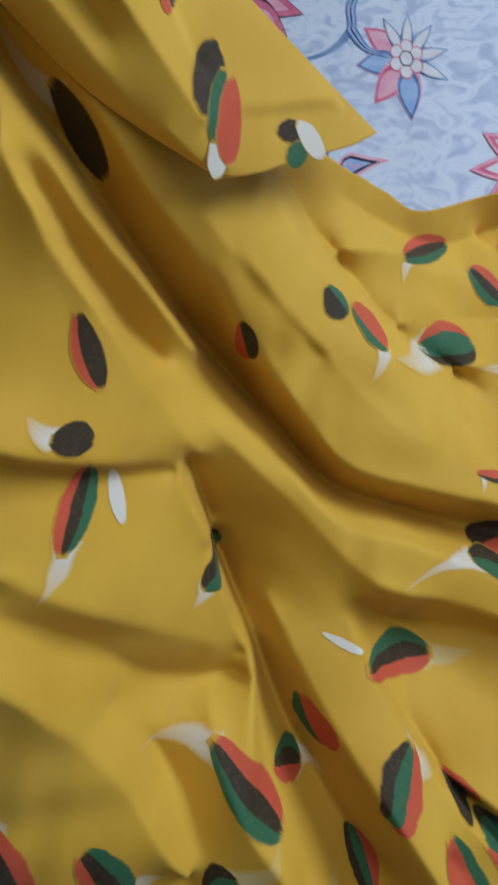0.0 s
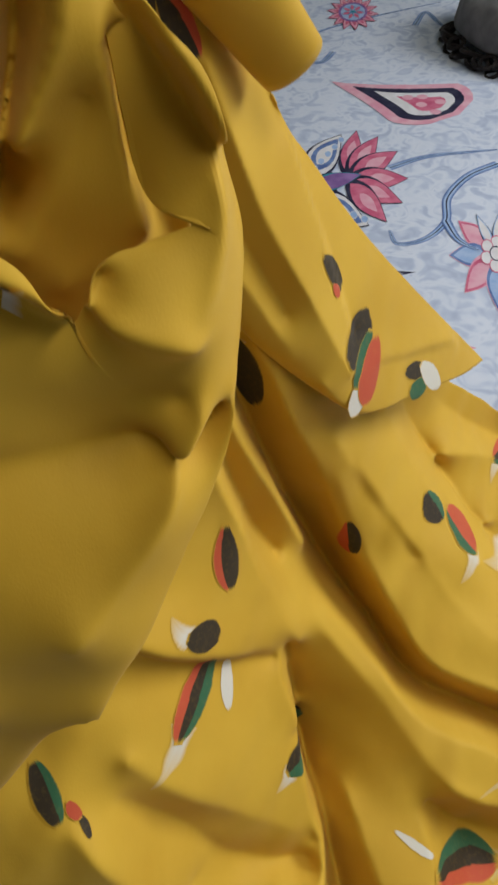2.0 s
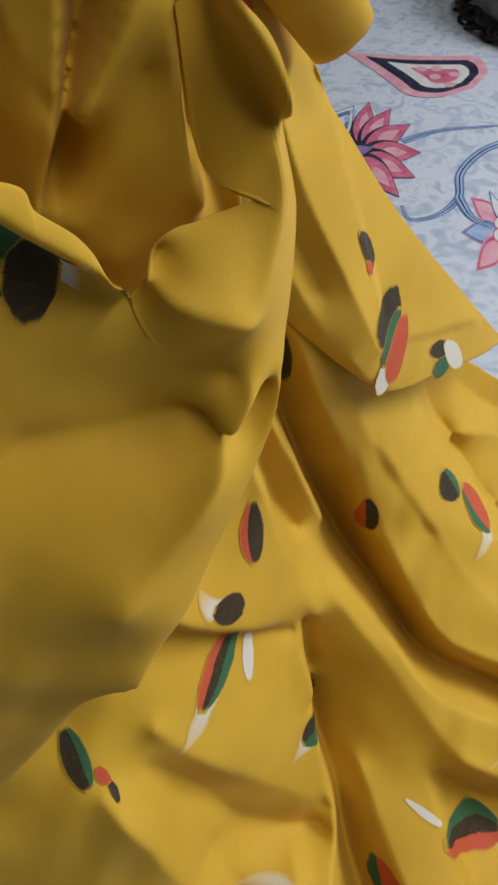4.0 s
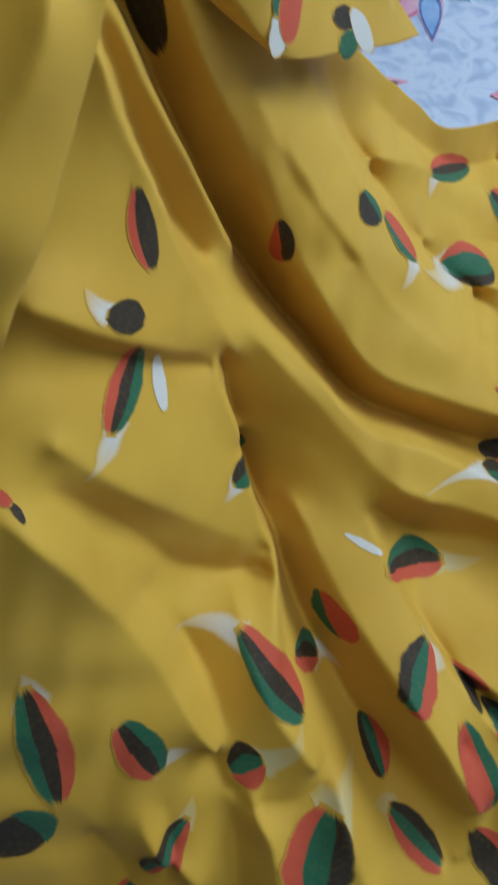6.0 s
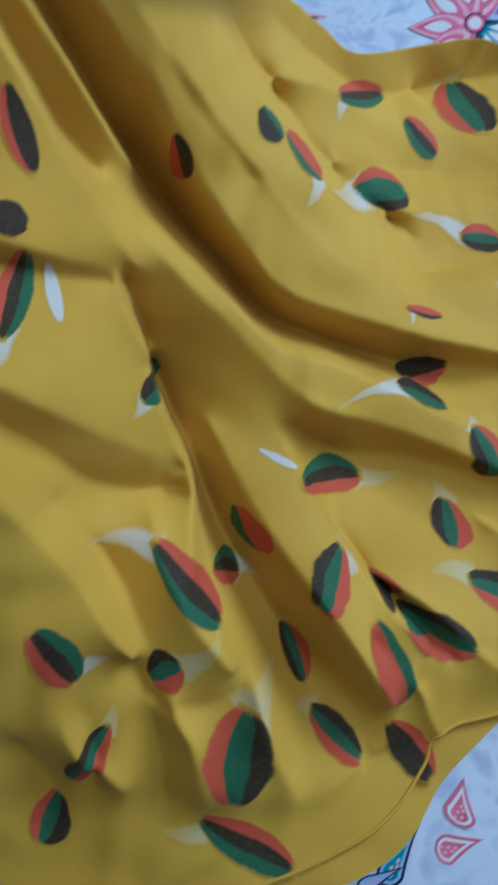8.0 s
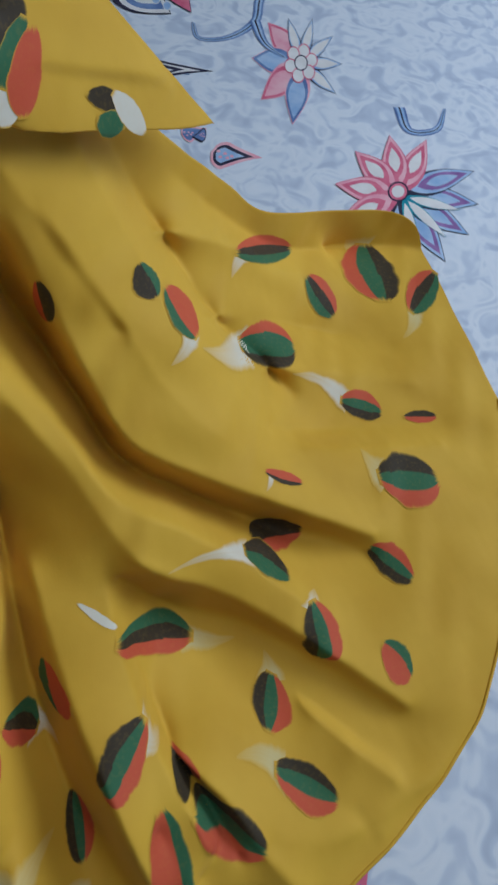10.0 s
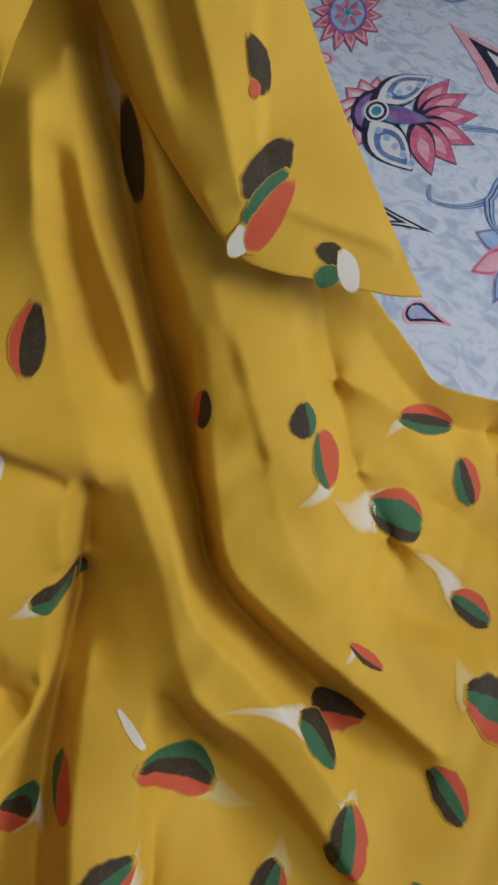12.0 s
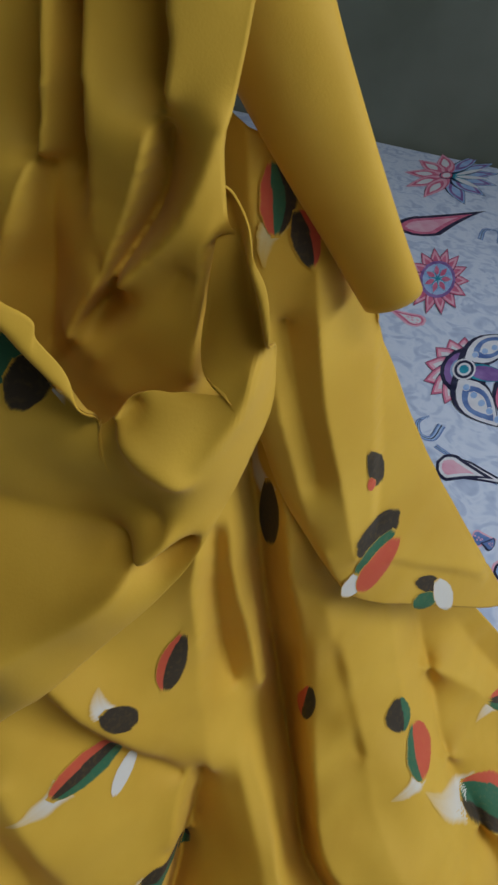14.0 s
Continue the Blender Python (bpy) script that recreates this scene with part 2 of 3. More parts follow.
skirt.line((-0.22, 0.011, 0.011), (-0.15, -0.027, 0.044), (-0.06, -0.045, 0.062), (0.03, -0.04, 0.059), (0.1, -0.04, 0.057))
skirt.line((0.1, -0.04, 0.057), (0.16, -0.03, 0.047), (0.21, 0.007, 0.035), (0.26, 0.007, 0.035), (0.33, -0.013, 0.03), (0.45, 0.008, 0.008), (0.6, 0.079, -0.062), (0.75, 0.221, -0.204), (0.8, 0.362, -0.345))
skirt.line((0.55, 0.447, -0.43), (0.66, 0.433, -0.416), (0.76, 0.397, -0.38), (0.8, 0.362, -0.345))
skirt.line((-0.24, 0.389, 0.078), (-0.12, 0.488, 0.078), (-0.03, 0.534, 0.06), (0.04, 0.559, 0.049))
skirt.line((-0.24, 0.184, 0.042), (-0.24, 0.354, 0.071))
skirt.line((0.16, 0.658, 0.007), (0.22, 0.636, -0.071), (0.29, 0.573, -0.177), (0.37, 0.509, -0.269), (0.46, 0.46, -0.346), (0.55, 0.445, -0.403))

drape = Cloth((1, 0, 0), (0, 0, 1), (0, -1, 0), (-0.30, 0.15), (0.16, 0.80), 0.0018, 7)
drape.line((-0.019, 0.423, -0.217), (0.007, 0.446, -0.235), (0.027, 0.466, -0.25), (0.046, 0.488, -0.266), (0.062, 0.508, -0.279), (0.075, 0.53, -0.291), (0.083, 0.55, -0.301))
drape.line((0.082, 0.541, -0.308), (0.088, 0.561, -0.318), (0.093, 0.581, -0.328), (0.097, 0.603, -0.339), (0.094, 0.627, -0.346), (0.085, 0.65, -0.35), (0.073, 0.675, -0.356), (0.056, 0.697, -0.359))
drape.line((-0.036, 0.657, -0.312), (-0.023, 0.647, -0.313), (-0.009, 0.63, -0.313), (0.006, 0.611, -0.313), (0.021, 0.596, -0.31), (0.03, 0.604, -0.316), (0.038, 0.611, -0.321))
drape.line((0.052, 0.619, -0.316), (0.065, 0.62, -0.319), (0.076, 0.623, -0.319))
drape.line((0.059, 0.623, -0.341), (0.058, 0.651, -0.346), (0.057, 0.676, -0.351), (0.056, 0.698, -0.355))
drape.line((-0.019, 0.659, -0.288), (-0.007, 0.645, -0.289), (0.01, 0.627, -0.289), (0.028, 0.608, -0.29), (0.049, 0.597, -0.289), (0.067, 0.586, -0.287))
drape.line((0.075, 0.682, -0.323), (0.084, 0.665, -0.32), (0.089, 0.646, -0.316), (0.088, 0.623, -0.311), (0.079, 0.603, -0.305), (0.068, 0.589, -0.298))
drape.line((-0.037, 0.548, -0.297), (-0.004, 0.539, -0.301), (0.03, 0.533, -0.306), (0.062, 0.531, -0.313), (0.073, 0.539, -0.317))
drape.line((-0.013, 0.483, -0.233), (0.012, 0.498, -0.247), (0.04, 0.521, -0.265), (0.063, 0.552, -0.286))
drape.line((0.009, 0.575, -0.302), (0.037, 0.561, -0.302), (0.058, 0.553, -0.303))
drape.line((-0.24, 0.32, -0.18), (-0.24, 0.5, -0.22), (-0.24, 0.69, -0.3))

bodice = Cloth((1, 0, 0), (0, 0, 1), (0, -1, 0), (-0.30, 0.40), (0.16, 1.0), 0.0018, 2)
bodice.line((-0.018, 0.765, -0.354), (-0.018, 0.733, -0.35), (-0.021, 0.704, -0.347), (-0.033, 0.664, -0.342), (-0.054, 0.621, -0.336))
bodice.line((-0.026, 0.761, -0.38), (-0.025, 0.719, -0.376), (-0.023, 0.677, -0.372), (-0.022, 0.599, -0.364))
bodice.line((-0.004, 0.767, -0.358), (-0.001, 0.715, -0.353), (0.003, 0.68, -0.349), (0.009, 0.655, -0.348))
bodice.line((-0.008, 0.763, -0.387), (-0.008, 0.728, -0.383), (-0.009, 0.688, -0.379))
bodice.line((0.029, 0.773, -0.355), (0.031, 0.735, -0.351), (0.024, 0.698, -0.346), (0.012, 0.656, -0.341), (-0.006, 0.618, -0.335))
bodice.line((0.025, 0.769, -0.386), (0.03, 0.697, -0.379), (0.019, 0.661, -0.374), (0.001, 0.623, -0.369))
bodice.line((0.057, 0.73, -0.348), (0.05, 0.704, -0.345), (0.039, 0.679, -0.341), (0.013, 0.648, -0.336))
bodice.line((0.006, 0.608, -0.34), (0.032, 0.638, -0.346), (0.047, 0.663, -0.35))
bodice.line((0.018, 0.591, -0.34), (0.037, 0.599, -0.342), (0.054, 0.599, -0.344))
bodice.line((0.057, 0.701, -0.348), (0.056, 0.668, -0.344), (0.058, 0.608, -0.339))
bodice.line((0.058, 0.677, -0.373), (0.059, 0.632, -0.369), (0.07, 0.587, -0.365))
bodice.line((0.059, 0.775, -0.36), (0.058, 0.735, -0.356), (0.057, 0.728, -0.355))
bodice.line((0.059, 0.721, -0.355), (0.071, 0.689, -0.353), (0.081, 0.663, -0.351), (0.093, 0.609, -0.347))
bodice.line((-0.059, 0.757, -0.365), (-0.067, 0.681, -0.356), (-0.083, 0.519, -0.339))

flap = Cloth((1, 0, 0), (0, 0, 1), (0, -1, 0), (-0.02, 0.26), (0.42, 0.82), 0.0018, 2, 0.0006)
flap.line((0.054, 0.721, -0.403), (0.069, 0.637, -0.417), (0.087, 0.575, -0.422), (0.103, 0.53, -0.417), (0.136, 0.454, -0.412))
flap.line((0.154, 0.429, -0.407), (0.18, 0.383, -0.41), (0.22, 0.361, -0.435), (0.259, 0.337, -0.46), (0.357, 0.281, -0.523))
flap.line((0.106, 0.687, -0.445), (0.149, 0.581, -0.474), (0.168, 0.55, -0.477), (0.203, 0.494, -0.484), (0.248, 0.43, -0.495), (0.356, 0.284, -0.527))
flap.line((0.102, 0.638, -0.424), (0.123, 0.558, -0.424), (0.148, 0.496, -0.419), (0.178, 0.423, -0.414))
flap.line((0.144, 0.598, -0.463), (0.157, 0.547, -0.452), (0.17, 0.494, -0.441), (0.181, 0.45, -0.431))
flap.line((0.149, 0.589, -0.476), (0.163, 0.539, -0.465), (0.178, 0.484, -0.454), (0.188, 0.439, -0.442))
flap.line((0.205, 0.41, -0.438), (0.255, 0.38, -0.469), (0.305, 0.351, -0.501))
flap.line((0.208, 0.402, -0.44), (0.258, 0.371, -0.471), (0.309, 0.34, -0.503))
flap.line((0.089, 0.599, -0.437), (0.107, 0.549, -0.43), (0.135, 0.481, -0.425))

dress = new("dress")
tagged(dress, "yellow printed dress, draped upright with its skirt spread on the bed", "dress")


def panel(name, cloth, left, right, nu, nv, label="", roll=(0, 0), thick=0.0012):
    """A cloth panel between two lines of the cloth; roll: how far its two edges bend back."""
    a, b = curve(left, nv), curve(right, nv)
    s = np.linspace(0, 1, nu)
    u = a[:, None, 0] * (1 - s) + b[:, None, 0] * s
    v = a[:, None, 1] * (1 - s) + b[:, None, 1] * s
    across = np.hypot(b[:, 0] - a[:, 0], b[:, 1] - a[:, 1])[:, None]
    bend = -roll[0] * np.exp(-s * across / 0.010) - roll[1] * np.exp(-(1 - s) * across / 0.010)
    p = cloth.at(u, v) + bend[..., None] * cloth.en
    ob = mesh(name, p.reshape(-1, 3), [f[::-1] for f in grid_faces(nu, nv)], [YELLOW], parent=dress)
    so = ob.modifiers.new("thickness", "SOLIDIFY")
    so.thickness, so.offset = thick, -1
    if label:
        ob["label"] = label
    return ob


HEM = [(-0.21, 0.13), (-0.177, 0.049), (-0.170, -0.001), (-0.147, -0.031), (-0.101, -0.051), (-0.041, -0.062), (0.021, -0.072), (0.086, -0.075), (0.135, -0.071),
       (0.180, -0.055), (0.201, -0.040), (0.247, -0.046), (0.299, -0.051), (0.328, -0.043), (0.40, -0.02), (0.50, 0.03), (0.60, 0.13), (0.68, 0.25)]
TOP = [(-0.21, 0.60), (-0.15, 0.60), (-0.09, 0.60), (-0.03, 0.61), (0.02, 0.67), (0.06, 0.70), (0.09, 0.71), (0.12, 0.71), (0.16, 0.69),
       (0.21, 0.635), (0.27, 0.60), (0.33, 0.565), (0.39, 0.53), (0.445, 0.499), (0.563, 0.490), (0.648, 0.478), (0.688, 0.440), (0.686, 0.34)]
panel("skirt", skirt, HEM, TOP, 330, 470)
FLAP_L = [(0.030, 0.721), (0.045, 0.637), (0.062, 0.575), (0.080, 0.530), (0.120, 0.453), (0.180, 0.383)]
FLAP_R = [(0.106, 0.688), (0.148, 0.585), (0.168, 0.55), (0.203, 0.493), (0.247, 0.431), (0.355, 0.286)]
DRAPE_LOW = [(-0.2, 0.19), (-0.13, 0.295), (-0.07, 0.37), (0.027, 0.467), (0.045, 0.487), (0.062, 0.508), (0.075, 0.528), (0.082, 0.546), (0.088, 0.562), (0.093, 0.583), (0.097, 0.605), (0.094, 0.629), (0.088, 0.668), (0.075, 0.686), (0.057, 0.701)]
DRAPE_TOP = [(-0.2, 0.7), (-0.1, 0.69), (-0.012, 0.661), (0.001, 0.647), (0.014, 0.629), (0.021, 0.596), (0.033, 0.61), (0.041, 0.618), (0.053, 0.619), (0.065, 0.62), (0.076, 0.623), (0.06, 0.627), (0.058, 0.651), (0.058, 0.677), (0.057, 0.7)]
panel("side_panel", flap, FLAP_L, FLAP_R, 130, 200, roll=(0.010, 0.003))
panel("front_drape", drape, DRAPE_LOW, DRAPE_TOP, 190, 240, roll=(0.006, 0.003))
panel("bodice", bodice, [(-0.26, 0.86), (-0.26, 0.78), (-0.26, 0.72), (-0.26, 0.66), (-0.26, 0.60), (-0.26, 0.54), (-0.26, 0.48)], [(0.062, 0.86), (0.060, 0.767), (0.058, 0.733), (0.057, 0.715), (0.062, 0.690), (0.072, 0.660), (0.080, 0.56)], 190, 170, roll=(0.0, 0.004))

# the lining that shows under the hem
lining = curve([(-0.10, -0.045), (-0.04, -0.064), (0.03, -0.082), (0.09, -0.090), (0.14, -0.086), (0.19, -0.066), (0.26, -0.050)], 60)
rows = [skirt.at(lining[:, 0], lining[:, 1] + d) for d in np.linspace(0, 0.06, 8)]
for k, r in enumerate(rows):
    r[:, 2] = 0.0035 + 0.0012 * np.sin(lining[:, 0] * 90 + k)
mesh("lining", np.concatenate(rows), grid_faces(60, 8), [YELLOW], parent=dress)


def cord(name, pts, r, mat, parent, n=8):
    verts = []
    for k, p in enumerate(pts):
        d = pts[min(k + 1, len(pts) - 1)] - pts[max(k - 1, 0)]
        d = d / (np.linalg.norm(d) + 1e-9)
        a = np.cross(d, (0.3, 0.2, 0.93))
        a /= np.linalg.norm(a)
        c = np.cross(a, d)
        verts += [p + r * (a * math.cos(6.2832 * i / n) + c * math.sin(6.2832 * i / n)) for i in range(n)]
    faces = [(k * n + i, k * n + (i + 1) % n, (k + 1) * n + (i + 1) % n, (k + 1) * n + i) for k in range(len(pts) - 1) for i in range(n)]
    return mesh(name, verts, faces, [mat], parent=parent)


hem_line = curve(HEM, 420)
cord("rolled_hem", skirt.at(hem_line[:, 0], hem_line[:, 1] + 0.001), 0.0017, YELLOW, dress)


def tube(name, axis, radius, n, parent, flat=0.6):
    pts = curve(axis, 40)
    verts = []
    for k, p in enumerate(pts):
        d = pts[min(k + 1, len(pts) - 1)] - pts[max(k - 1, 0)]
        d /= np.linalg.norm(d)
        side = np.cross(d, (0, 1, 0))
        side /= np.linalg.norm(side)
        back = np.cross(side, d)
        s = k / (len(pts) - 1)
        for i in range(n):
            a = 2 * math.pi * i / n
            r = radius(s) * (1 + 0.03 * math.sin(3 * a + 5 * s))
            verts.append(p + side * r * math.cos(a) + back * r * flat * math.sin(a))
    faces = [(k * n + i, k * n + (i + 1) % n, (k + 1) * n + (i + 1) % n, (k + 1) * n + i) for k in range(len(pts) - 1) for i in range(n)]
    ob = mesh(name, verts, faces, [YELLOW], parent=parent)
    so = ob.modifiers.new("thickness", "SOLIDIFY")
    so.thickness, so.offset = 0.0015, -1
    return ob


tube("sleeve", [(0.047, 0.4, 0.775), (0.069, 0.41, 0.738), (0.092, 0.42, 0.703), (0.117, 0.43, 0.667), (0.147, 0.44, 0.624)], lambda s: 0.0275 - 0.0115 * s, 40, dress)


LEAVES = []


def inked(name, points, faces, ink):
    ob = mesh(name, points, faces, [PRINTED], None, dress)
    ob.data.color_attributes.new("ink", "FLOAT_COLOR", "POINT").data.foreach_set("color", np.asarray(ink, float).ravel())
    return ob


def leaf(cloth, a, b, width, colours, tail=0, tip=None, ink=None):
    """A brushed leaf printed on the cloth, in stripes of dye, with a fading tail at one end."""
    a, b = np.array(a), np.array(b)
    d = b - a
    side = np.array([-d[1], d[0]]) / np.linalg.norm(d)
    rng = np.random.RandomState(int(abs(a[0] * 7919 + a[1] * 104729) * 1000) % 100000)
    n, m = 40, 31
    s, q = np.linspace(-0.04, 1.04, n), np.linspace(1.08, -1.08, m)
    t = np.clip(s, 0.0, 1.0)
    half = 0.47 * width * (0.12 + 0.88 * np.power(np.clip(np.sin(np.pi * (0.02 + 0.96 * t**1.1)), 0, 1), 0.6))
    bow = 0.10 * width * np.sin(np.pi * t) * rng.uniform(-1, 1)
    jit = 1 + 0.03 * np.convolve(rng.randn(n + 4), np.ones(5) / 2.2, "valid")
    uv = a + s[:, None, None] * d + ((half * jit)[:, None] * q[None] + bow[:, None])[..., None] * side
    LEAVES.append(a)
    p = cloth.at(uv[..., 0], uv[..., 1], 0.0006 + 0.00012 * (len(LEAVES) % 4))
    k = len(colours)
    sway = 0.10 * np.sin(3 * s + rng.uniform(0, 6))[:, None]
    place = np.clip((1 - q[None] / 1.08) / 2 * k + sway * (np.abs(q) < 0.9), 0, k - 0.001)
    dye = np.array([INK[c] for c in colours])
    col = dye[place.astype(int)]
    ends = np.minimum(s + 0.04, 1.04 - s)[:, None] / 0.05 - 0.9 * rng.rand(m)[None]
    cover = 0.97 * np.clip((1.08 - np.abs(q))[None] / 0.10, 0, 1) * np.clip(ends, 0, 1)
    inked("leaf_print", p.reshape(-1, 3), [f[::-1] for f in grid_faces(m, n)], np.dstack([col, cover]))
    if tail:
        root = a + 0.16 * d if tail == 1 else b - 0.16 * d
        e = np.array(tip) - root
        sd = np.array([-e[1], e[0]]) / (np.linalg.norm(e) + 1e-9)
        t, q = np.linspace(0, 1, 26), np.linspace(1, -1, 15)
        hw = 0.40 * width * (1 - t) ** 0.9 * (1 + 0.10 * np.convolve(rng.randn(30), np.ones(5) / 2.2, "valid")) + 0.0008
        sway = 0.10 * np.linalg.norm(e) * np.sin(np.pi * t) * rng.choice([-1, 1])
        uv = root + t[:, None, None] * e + (hw[:, None] * q[None] + sway[:, None])[..., None] * sd
        streak = 1 - 0.35 * rng.rand(15)[None] * t[:, None]
        cover = np.clip((1 - np.abs(q))[None] / 0.45, 0, 1) * np.clip(1.25 - 1.1 * t, 0, 0.92)[:, None] * streak
        inked("brush_tail", cloth.at(uv[..., 0], uv[..., 1], 0.0004).reshape(-1, 3), [f[::-1] for f in grid_faces(15, 26)], np.dstack([np.tile(INK[ink], (26, 15, 1)), cover]))


leaf(skirt, (0.069, 0.513), (0.064, 0.465), 0.019, "kkr")
leaf(skirt, (0.029, 0.450), (0.049, 0.437), 0.022, "kkk", 1, (0.022, 0.468), "w")
leaf(skirt, (0.041, 0.423), (0.007, 0.379), 0.023, "gkr", 2, (-0.017, 0.359), "w")
leaf(skirt, (0.051, 0.411), (0.044, 0.371), 0.010, "ww")
leaf(skirt, (0.108, 0.291), (0.078, 0.285), 0.026, "gk", 2, (0.065, 0.276), "w")
leaf(skirt, (0.045, 0.182), (0.071, 0.109), 0.031, "rkg", 1, (-0.005, 0.201), "w")
leaf(skirt, (0.082, 0.134), (0.103, 0.108), 0.020, "gkr", 2, (0.118, 0.096), "w")
leaf(skirt, (0.002, 0.094), (0.028, 0.096), 0.034, "kgr", 2, (0.068, 0.109), "p")
leaf(skirt, (0.064, 0.049), (0.025, -0.011), 0.057, "kgr", 1, (0.103, 0.050), "p")
leaf(skirt, (-0.002, -0.014), (0.050, -0.071), 0.030, "rkg", 1, (-0.034, -0.012), "p")
leaf(skirt, (0.112, 0.003), (0.135, -0.035), 0.027, "kgr", 1, (0.100, 0.016), "p")
leaf(skirt, (0.123, 0.060), (0.119, 0.018), 0.023, "rgk")
leaf(skirt, (0.189, 0.115), (0.146, 0.095), 0.036, "rgk", 1, (0.200, 0.095), "w")
leaf(skirt, (0.122, 0.166), (0.125, 0.127), 0.022, "rrg")
leaf(skirt, (0.182, 0.165), (0.250, 0.126), 0.029, "gkr", 2, (0.290, 0.115), "p")
leaf(skirt, (0.157, 0.205), (0.184, 0.177), 0.007, "ww")
leaf(skirt, (0.186, 0.064), (0.186, -0.007), 0.034, "grr")
leaf(skirt, (0.168, -0.018), (0.182, -0.061), 0.033, "rkk")
leaf(skirt, (-0.100, 0.241), (-0.113, 0.145), 0.035, "rkg", 1, (-0.097, 0.255), "w")
leaf(skirt, (-0.057, 0.181), (-0.047, 0.126), 0.036, "gkr", 2, (-0.017, 0.129), "w")
leaf(skirt, (-0.148, 0.152), (-0.138, 0.112), 0.051, "gkk")
leaf(skirt, (-0.040, 0.078), (-0.084, 0.046), 0.026, "rgk", 1, (-0.030, 0.092), "p")
leaf(skirt, (-0.097, 0.034), (-0.123, 0.011), 0.032, "kgr")
leaf(skirt, (0.179, 0.467), (0.182, 0.433), 0.016, "kkr")
leaf(skirt, (0.266, 0.468), (0.276, 0.438), 0.027, "gkk")
leaf(skirt, (0.290, 0.444), (0.311, 0.396), 0.033, "rrg", 2, (0.278, 0.378), "w")
leaf(skirt, (0.375, 0.368), (0.446, 0.347), 0.051, "rggk", 1, (0.315, 0.384), "w")
leaf(skirt, (0.388, 0.462), (0.484, 0.454), 0.033, "rkg", 1, (0.376, 0.437), "w")
leaf(skirt, (0.496, 0.419), (0.523, 0.368), 0.041, "rkg")
leaf(skirt, (0.610, 0.442), (0.598, 0.375), 0.079, "kgr", 1, (0.586, 0.452), "p")
leaf(skirt, (0.689, 0.396), (0.629, 0.357), 0.034, "gkr", 2, (0.602, 0.329), "p")
leaf(skirt, (0.489, 0.281), (0.533, 0.261), 0.033, "rgk", 1, (0.431, 0.324), "w")
leaf(skirt, (0.558, 0.251), (0.596, 0.246), 0.013, "kr")
leaf(skirt, (0.489, 0.212), (0.554, 0.196), 0.050, "kgr", 1, (0.482, 0.238), "p")
leaf(skirt, (0.452, 0.156), (0.481, 0.127), 0.033, "rgk")
leaf(skirt, (0.369, 0.136), (0.361, 0.093), 0.040, "rgk", 1, (0.377, 0.141), "w")
leaf(skirt, (0.424, 0.090), (0.438, 0.064), 0.033, "grr")
leaf(skirt, (0.314, 0.085), (0.295, 0.056), 0.036, "rgk", 1, (0.314, 0.101), "p")
leaf(skirt, (0.290, 0.037), (0.335, 0.005), 0.029, "kgr", 1, (0.258, 0.059), "p")
leaf(skirt, (0.212, 0.048), (0.260, 0.006), 0.035, "kgr")
leaf(skirt, (0.206, 0.081), (0.218, 0.055), 0.020, "rkk")
leaf(skirt, (0.332, 0.189), (0.389, 0.179), 0.027, "kkr")
leaf(skirt, (0.317, 0.192), (0.355, 0.159), 0.018, "kg", 1, (0.236, 0.210), "w")
leaf(skirt, (0.356, 0.256), (0.396, 0.231), 0.011, "rrk", 1, (0.351, 0.240), "w")
leaf(skirt, (0.101, 0.635), (0.114, 0.587), 0.016, "kkk", 1, (0.085, 0.665), "w")
leaf(skirt, (-0.076, 0.410), (-0.069, 0.371), 0.016, "gkk")
leaf(skirt, (-0.062, 0.381), (-0.057, 0.369), 0.007, "rr")
leaf(skirt, (-0.058, 0.372), (-0.053, 0.357), 0.004, "kk")
leaf(flap, (0.198, 0.448), (0.185, 0.422), 0.031, "kkk")
leaf(flap, (0.202, 0.431), (0.182, 0.408), 0.019, "ggg")
leaf(flap, (0.206, 0.425), (0.191, 0.388), 0.024, "rrr")
leaf(flap, (0.187, 0.412), (0.179, 0.388), 0.020, "www")
leaf(flap, (0.237, 0.375), (0.259, 0.355), 0.012, "kkk")
leaf(flap, (0.242, 0.356), (0.263, 0.341), 0.017, "ggg")
leaf(flap, (0.257, 0.364), (0.280, 0.326), 0.014, "ww")
leaf(flap, (0.164, 0.508), (0.180, 0.475), 0.009, "kk")
leaf(flap, (0.170, 0.487), (0.175, 0.477), 0.005, "rr")
leaf(flap, (0.070, 0.694), (0.077, 0.655), 0.017, "kgr", 2, (0.074, 0.636), "p")
leaf(flap, (0.085, 0.668), (0.099, 0.639), 0.014, "rkk")
leaf(drape, (-0.026, 0.632), (-0.013, 0.620), 0.035, "ggg")
leaf(drape, (-0.019, 0.620), (-0.001, 0.612), 0.032, "kkk", 2, (0.012, 0.628), "w")


# ---- the room ----
SHEET, n_, l_, b_ = material("printed_bedsheet", 0.8, 0.2)
warp = noise_tex(n_, l_, 7, 2)
w_ = n_.new("ShaderNodeTexNoise")
w_.inputs["Scale"].default_value, w_.inputs["Detail"].default_value, w_.inputs["Distortion"].default_value = 20, 1.5, 1.6
tc_ = n_.new("ShaderNodeTexCoord")
l_.new(tc_.outputs["Object"], w_.inputs[0])
l_.new(ramp(n_, l_, w_.outputs[0], (0.30, (0.50, 0.56, 0.70)), (0.43, (0.60, 0.66, 0.79)), (0.50, (0.71, 0.76, 0.86)), (0.60, (0.75, 0.79, 0.88)), (0.72, (0.62, 0.68, 0.80))), b_.inputs["Base Color"])
